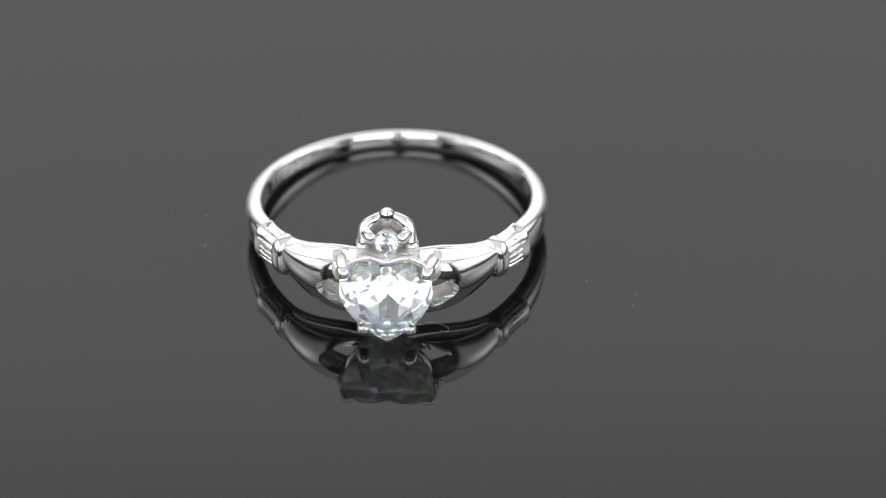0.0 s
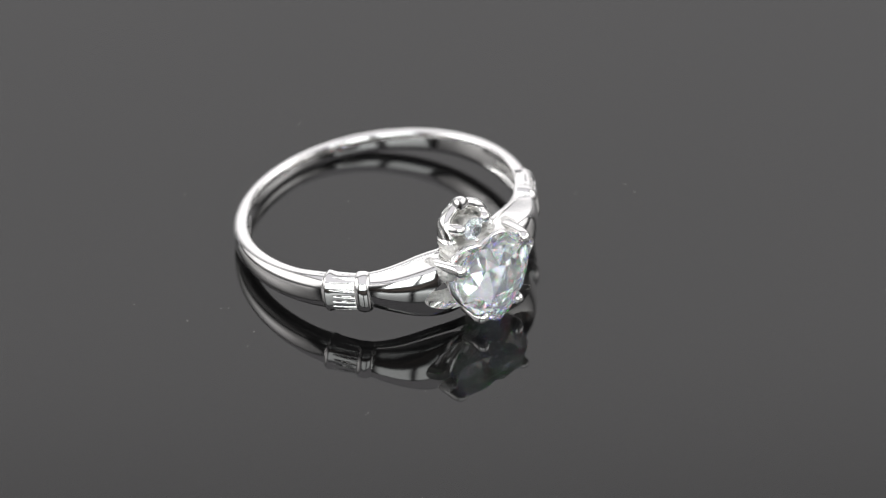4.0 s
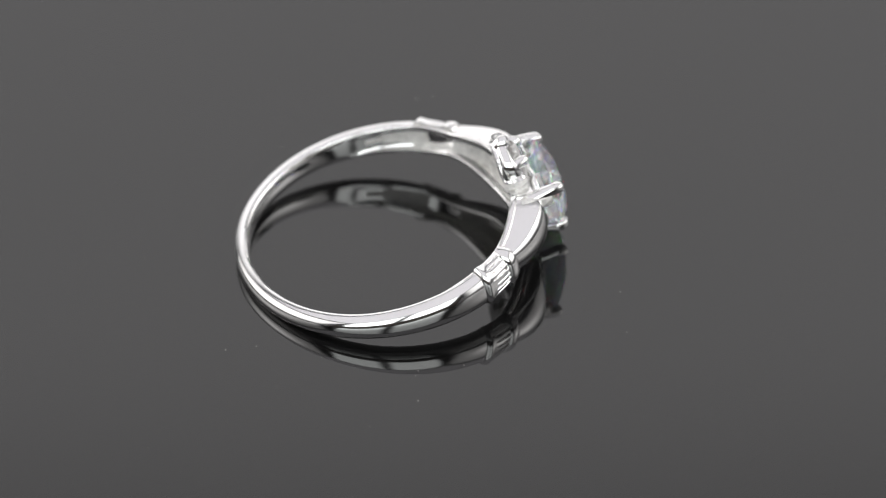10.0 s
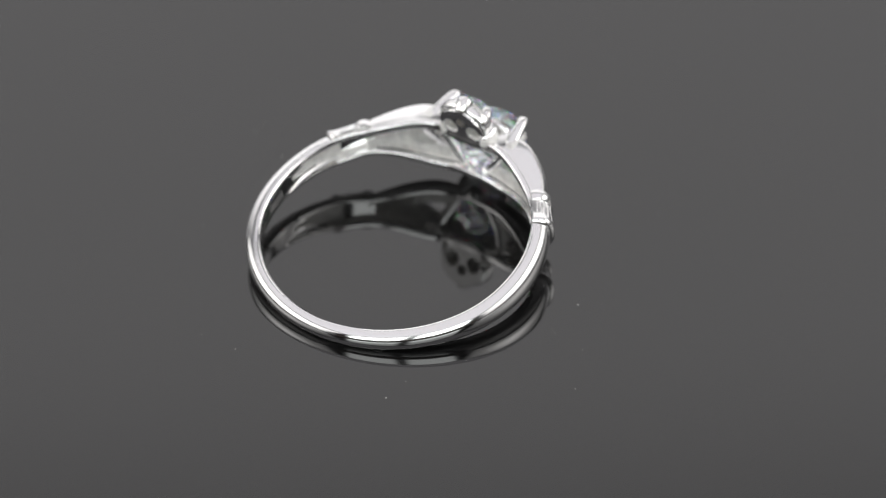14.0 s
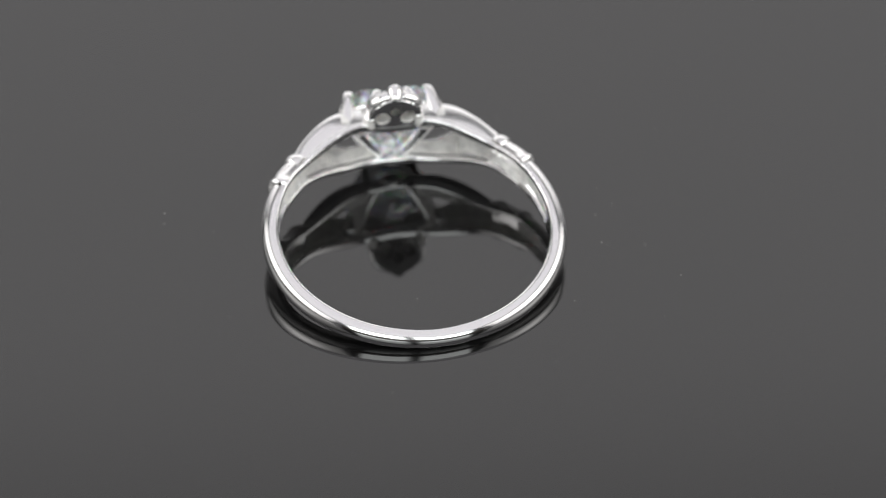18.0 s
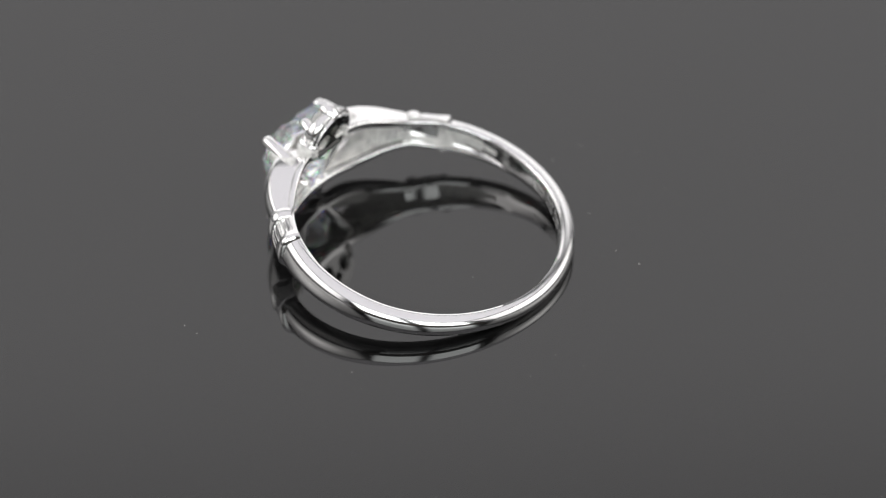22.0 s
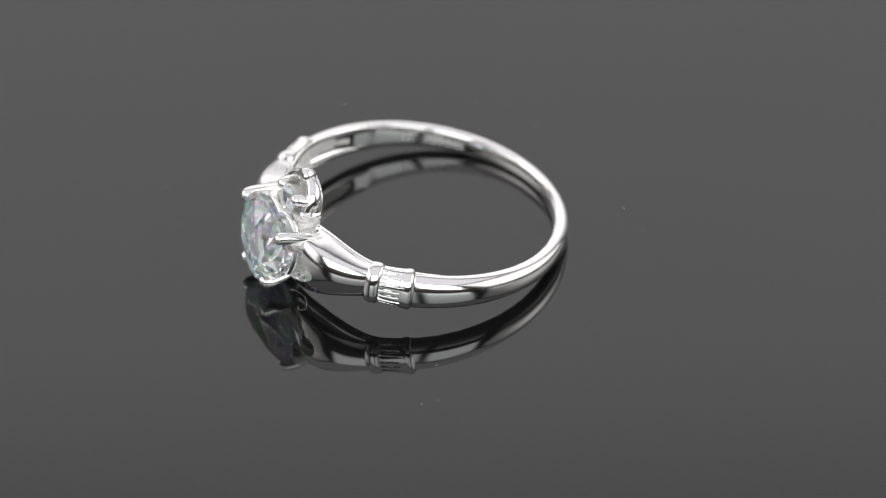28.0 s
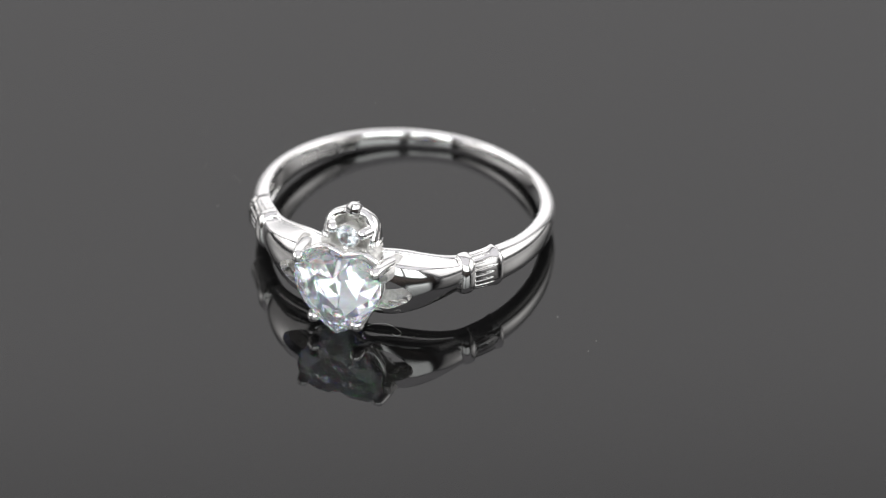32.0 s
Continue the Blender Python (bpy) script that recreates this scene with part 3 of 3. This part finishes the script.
for side in (-1, 1):
    claw = [(side * x, y, z) for x, y, z in ((1.45, -8.7, 3.05), (1.25, -9.2, 3.10), (1.06, -9.6, 3.12), (0.97, -9.82, 3.10), (0.93, -9.95, 3.08), (0.91, -10.0, 3.07))]
    part("claw", tube(claw, (0.34, 0.40, 0.40, 0.36, 0.24, 0.10), 16), SILVER, crown, "rounded silver claw beside the round crystal")
part("claw", tube([(0, -9.3, 1.80), (0, -9.7, 1.88), (0, -9.92, 1.96), (0, -9.98, 2.0)], (0.18, 0.20, 0.16, 0.06), 12), SILVER, crown, "small silver claw under the round crystal")
bm = tube([(0, -8.15, 4.0), (0, -8.45, 4.14), (0, -8.8, 4.26), (0, -9.0, 4.30), (0, -9.08, 4.31)], (0.44, 0.54, 0.54, 0.42, 0.16), 20)
part("top_bead", bm, SILVER, crown, "silver bead at the crown's top")
collet = []
for y, r in ((-8.5, 0.62), (-9.2, 0.78), (-9.55, 0.86), (-9.6, 0.76), (-9.2, 0.62)):
    collet.append([Vector((r * math.sin(u), y, 2.72 + r * math.cos(u))) * MM for u in (2 * math.pi * k / 32 for k in range(32))])
part("collet", loft(collet, caps=False), CAST, crown, "rough silver cup for the round crystal")


def round_stone():
    bm = bmesh.new()
    n, c0 = 16, (0.0, 2.72)
    def ringv(r, y, half=0.0, count=n):
        return [bm.verts.new(Vector((r * math.sin(2 * math.pi * (k + half) / count), y, c0[1] + r * math.cos(2 * math.pi * (k + half) / count))) * MM) for k in range(count)]
    g0, g1 = ringv(0.76, -9.66), ringv(0.76, -9.62)
    c, tb = ringv(0.60, -9.82, 0.5, 8), ringv(0.42, -9.92, 0.0, 8)
    tip = bm.verts.new(Vector((0, -9.05, c0[1])) * MM)
    for i in range(n):
        bm.faces.new((g0[i], g0[(i + 1) % n], g1[(i + 1) % n], g1[i]))
        bm.faces.new((g1[i], g1[(i + 1) % n], tip))
    for j in range(8):
        a, b2, b3, q = 2 * j, 2 * j + 1, (2 * j + 2) % n, (j + 1) % 8
        bm.faces.new((g0[a], c[j], g0[b2]))
        bm.faces.new((g0[b2], c[j], g0[b3]))
        bm.faces.new((g0[b3], c[j], tb[q], c[q]))
        bm.faces.new((c[j], tb[j], tb[q]))
    bm.faces.new(tb)
    return part("round_stone", bm, CRYSTAL, crown, "small clear round crystal", smooth=False)


round_stone()

# hallmark inside the band: small worn bars
bm = bmesh.new()
rnd = random.Random(4)
mark_z = lerp_table(BAND_MID, 122)
for phi in [-110 - 2.0 * k for k in range(14) if k not in (4, 9)]:
    h = rnd.uniform(0.27, 0.34)
    pts = [polar(phi + dp, r, z + mark_z) for r in (lerp_table(BAND_IN, abs(phi)) - 0.075, lerp_table(BAND_IN, abs(phi)) + 0.06) for dp, z in ((-0.62, -h), (0.62, -h), (0.62, h), (-0.62, h))]
    v = [bm.verts.new(p) for p in pts]
    for q in ((0, 1, 2, 3), (4, 5, 6, 7), (0, 1, 5, 4), (1, 2, 6, 5), (2, 3, 7, 6), (3, 0, 4, 7)):
        bm.faces.new([v[i] for i in q])
part("hallmark", bm, ENGRAVED, ring, "worn stamped mark inside the band", smooth=False)

# ---- lint and dust ----
fibre_at = [(0.55, -8.95, 0.06), (0.9, -8.6, 0.05), (1.6, -8.4, 0.06), (2.3, -8.56, 0.04),
            (2.85, -8.95, 0.04), (2.72, -9.34, 0.05), (2.3, -9.25, 0.08)]
fine = []
for k in range(len(fibre_at) - 1):
    p0, p1, p2, p3 = (Vector(fibre_at[min(max(k + d, 0), len(fibre_at) - 1)]) for d in (-1, 0, 1, 2))
    for j in range(6):
        f = j / 6
        fine.append(0.5 * ((2 * p1) + (p2 - p0) * f + (2 * p0 - 5 * p1 + 4 * p2 - p3) * f * f + (3 * p1 - p0 - 3 * p2 + p3) * f ** 3))
fibre = new("lint_fibre", mesh_of("lint_fibre", tube(fine, 0.011, 6), LINT))
tagged(fibre, "thin curled pale lint fibre on black acrylic", "lint")

rnd = random.Random(11)
spots = [(-13.3, 0.1, 0.05), (-9.4, -12.0, 0.03), (-13.3, 3.4, 0.04), (-13.5, -11, 0.03), (-14.6, -0.7, 0.02), (-15.7, 4.0, 0.04), (-12.9, 3.1, 0.04),
         (-14.2, -2.8, 0.03), (-7.2, 12.3, 0.04), (-17.1, 7.7, 0.03), (4.1, 14.8, 0.04), (6.8, 14.6, 0.03), (4.0, 16.9, 0.02), (0.4, 5.9, 0.03),
         (15.2, -5.9, 0.04), (15.0, -7.0, 0.04), (12.1, -4.3, 0.04), (-6.9, 14.3, 0.05), (-9.6, 8.6, 0.03), (-11.5, 12.2, 0.02), (12.8, 4.8, 0.03), (13.8, 6.3, 0.03)]
spots += [(rnd.uniform(-24, 24), rnd.uniform(-24, 24), rnd.uniform(0.006, 0.013)) for k in range(40)]
bm = bmesh.new()
for x, y, r in spots:
    r *= 0.75
    m = Matrix.Translation((x * MM, y * MM, r * 0.5 * MM)) @ Euler((0, 0, rnd.uniform(0, 6))).to_matrix().to_4x4() @ Matrix.Diagonal((rnd.uniform(1, 2.2), rnd.uniform(0.5, 1), 0.6, 1))
    bmesh.ops.create_icosphere(bm, subdivisions=1, radius=r * MM, matrix=m)
dust = new("dust_specks", mesh_of("dust_specks", bm, LINT))
tagged(dust, "scattered pale dust specks on black acrylic", "dust", kind="stuff")


def motions():
    """The turntable turns evenly, almost once round, and carries all that lies on it."""
    rest = pose(RING_AT[0] * MM, RING_AT[1] * MM, RING_AT[2] * MM) @ pose(0, 0, 0, 0, 0, RING_TURN) @ pose(0, 0, 0, RING_TILT, 0, 0) @ pose(0, 0, 0, 0, RING_ROLL, 0)
    turn = []
    for k in range(65):
        s = k / 2
        a = 10.6511 * s + 2.105 * (s / 32) * (1 - s / 32)
        turn.append((s, pose(0, 0, 0, 0, 0, a)))
    walk(ring, [(s, m @ rest) for s, m in turn])
    for thing in (turntable, fibre, dust):
        walk(thing, turn)


motions()
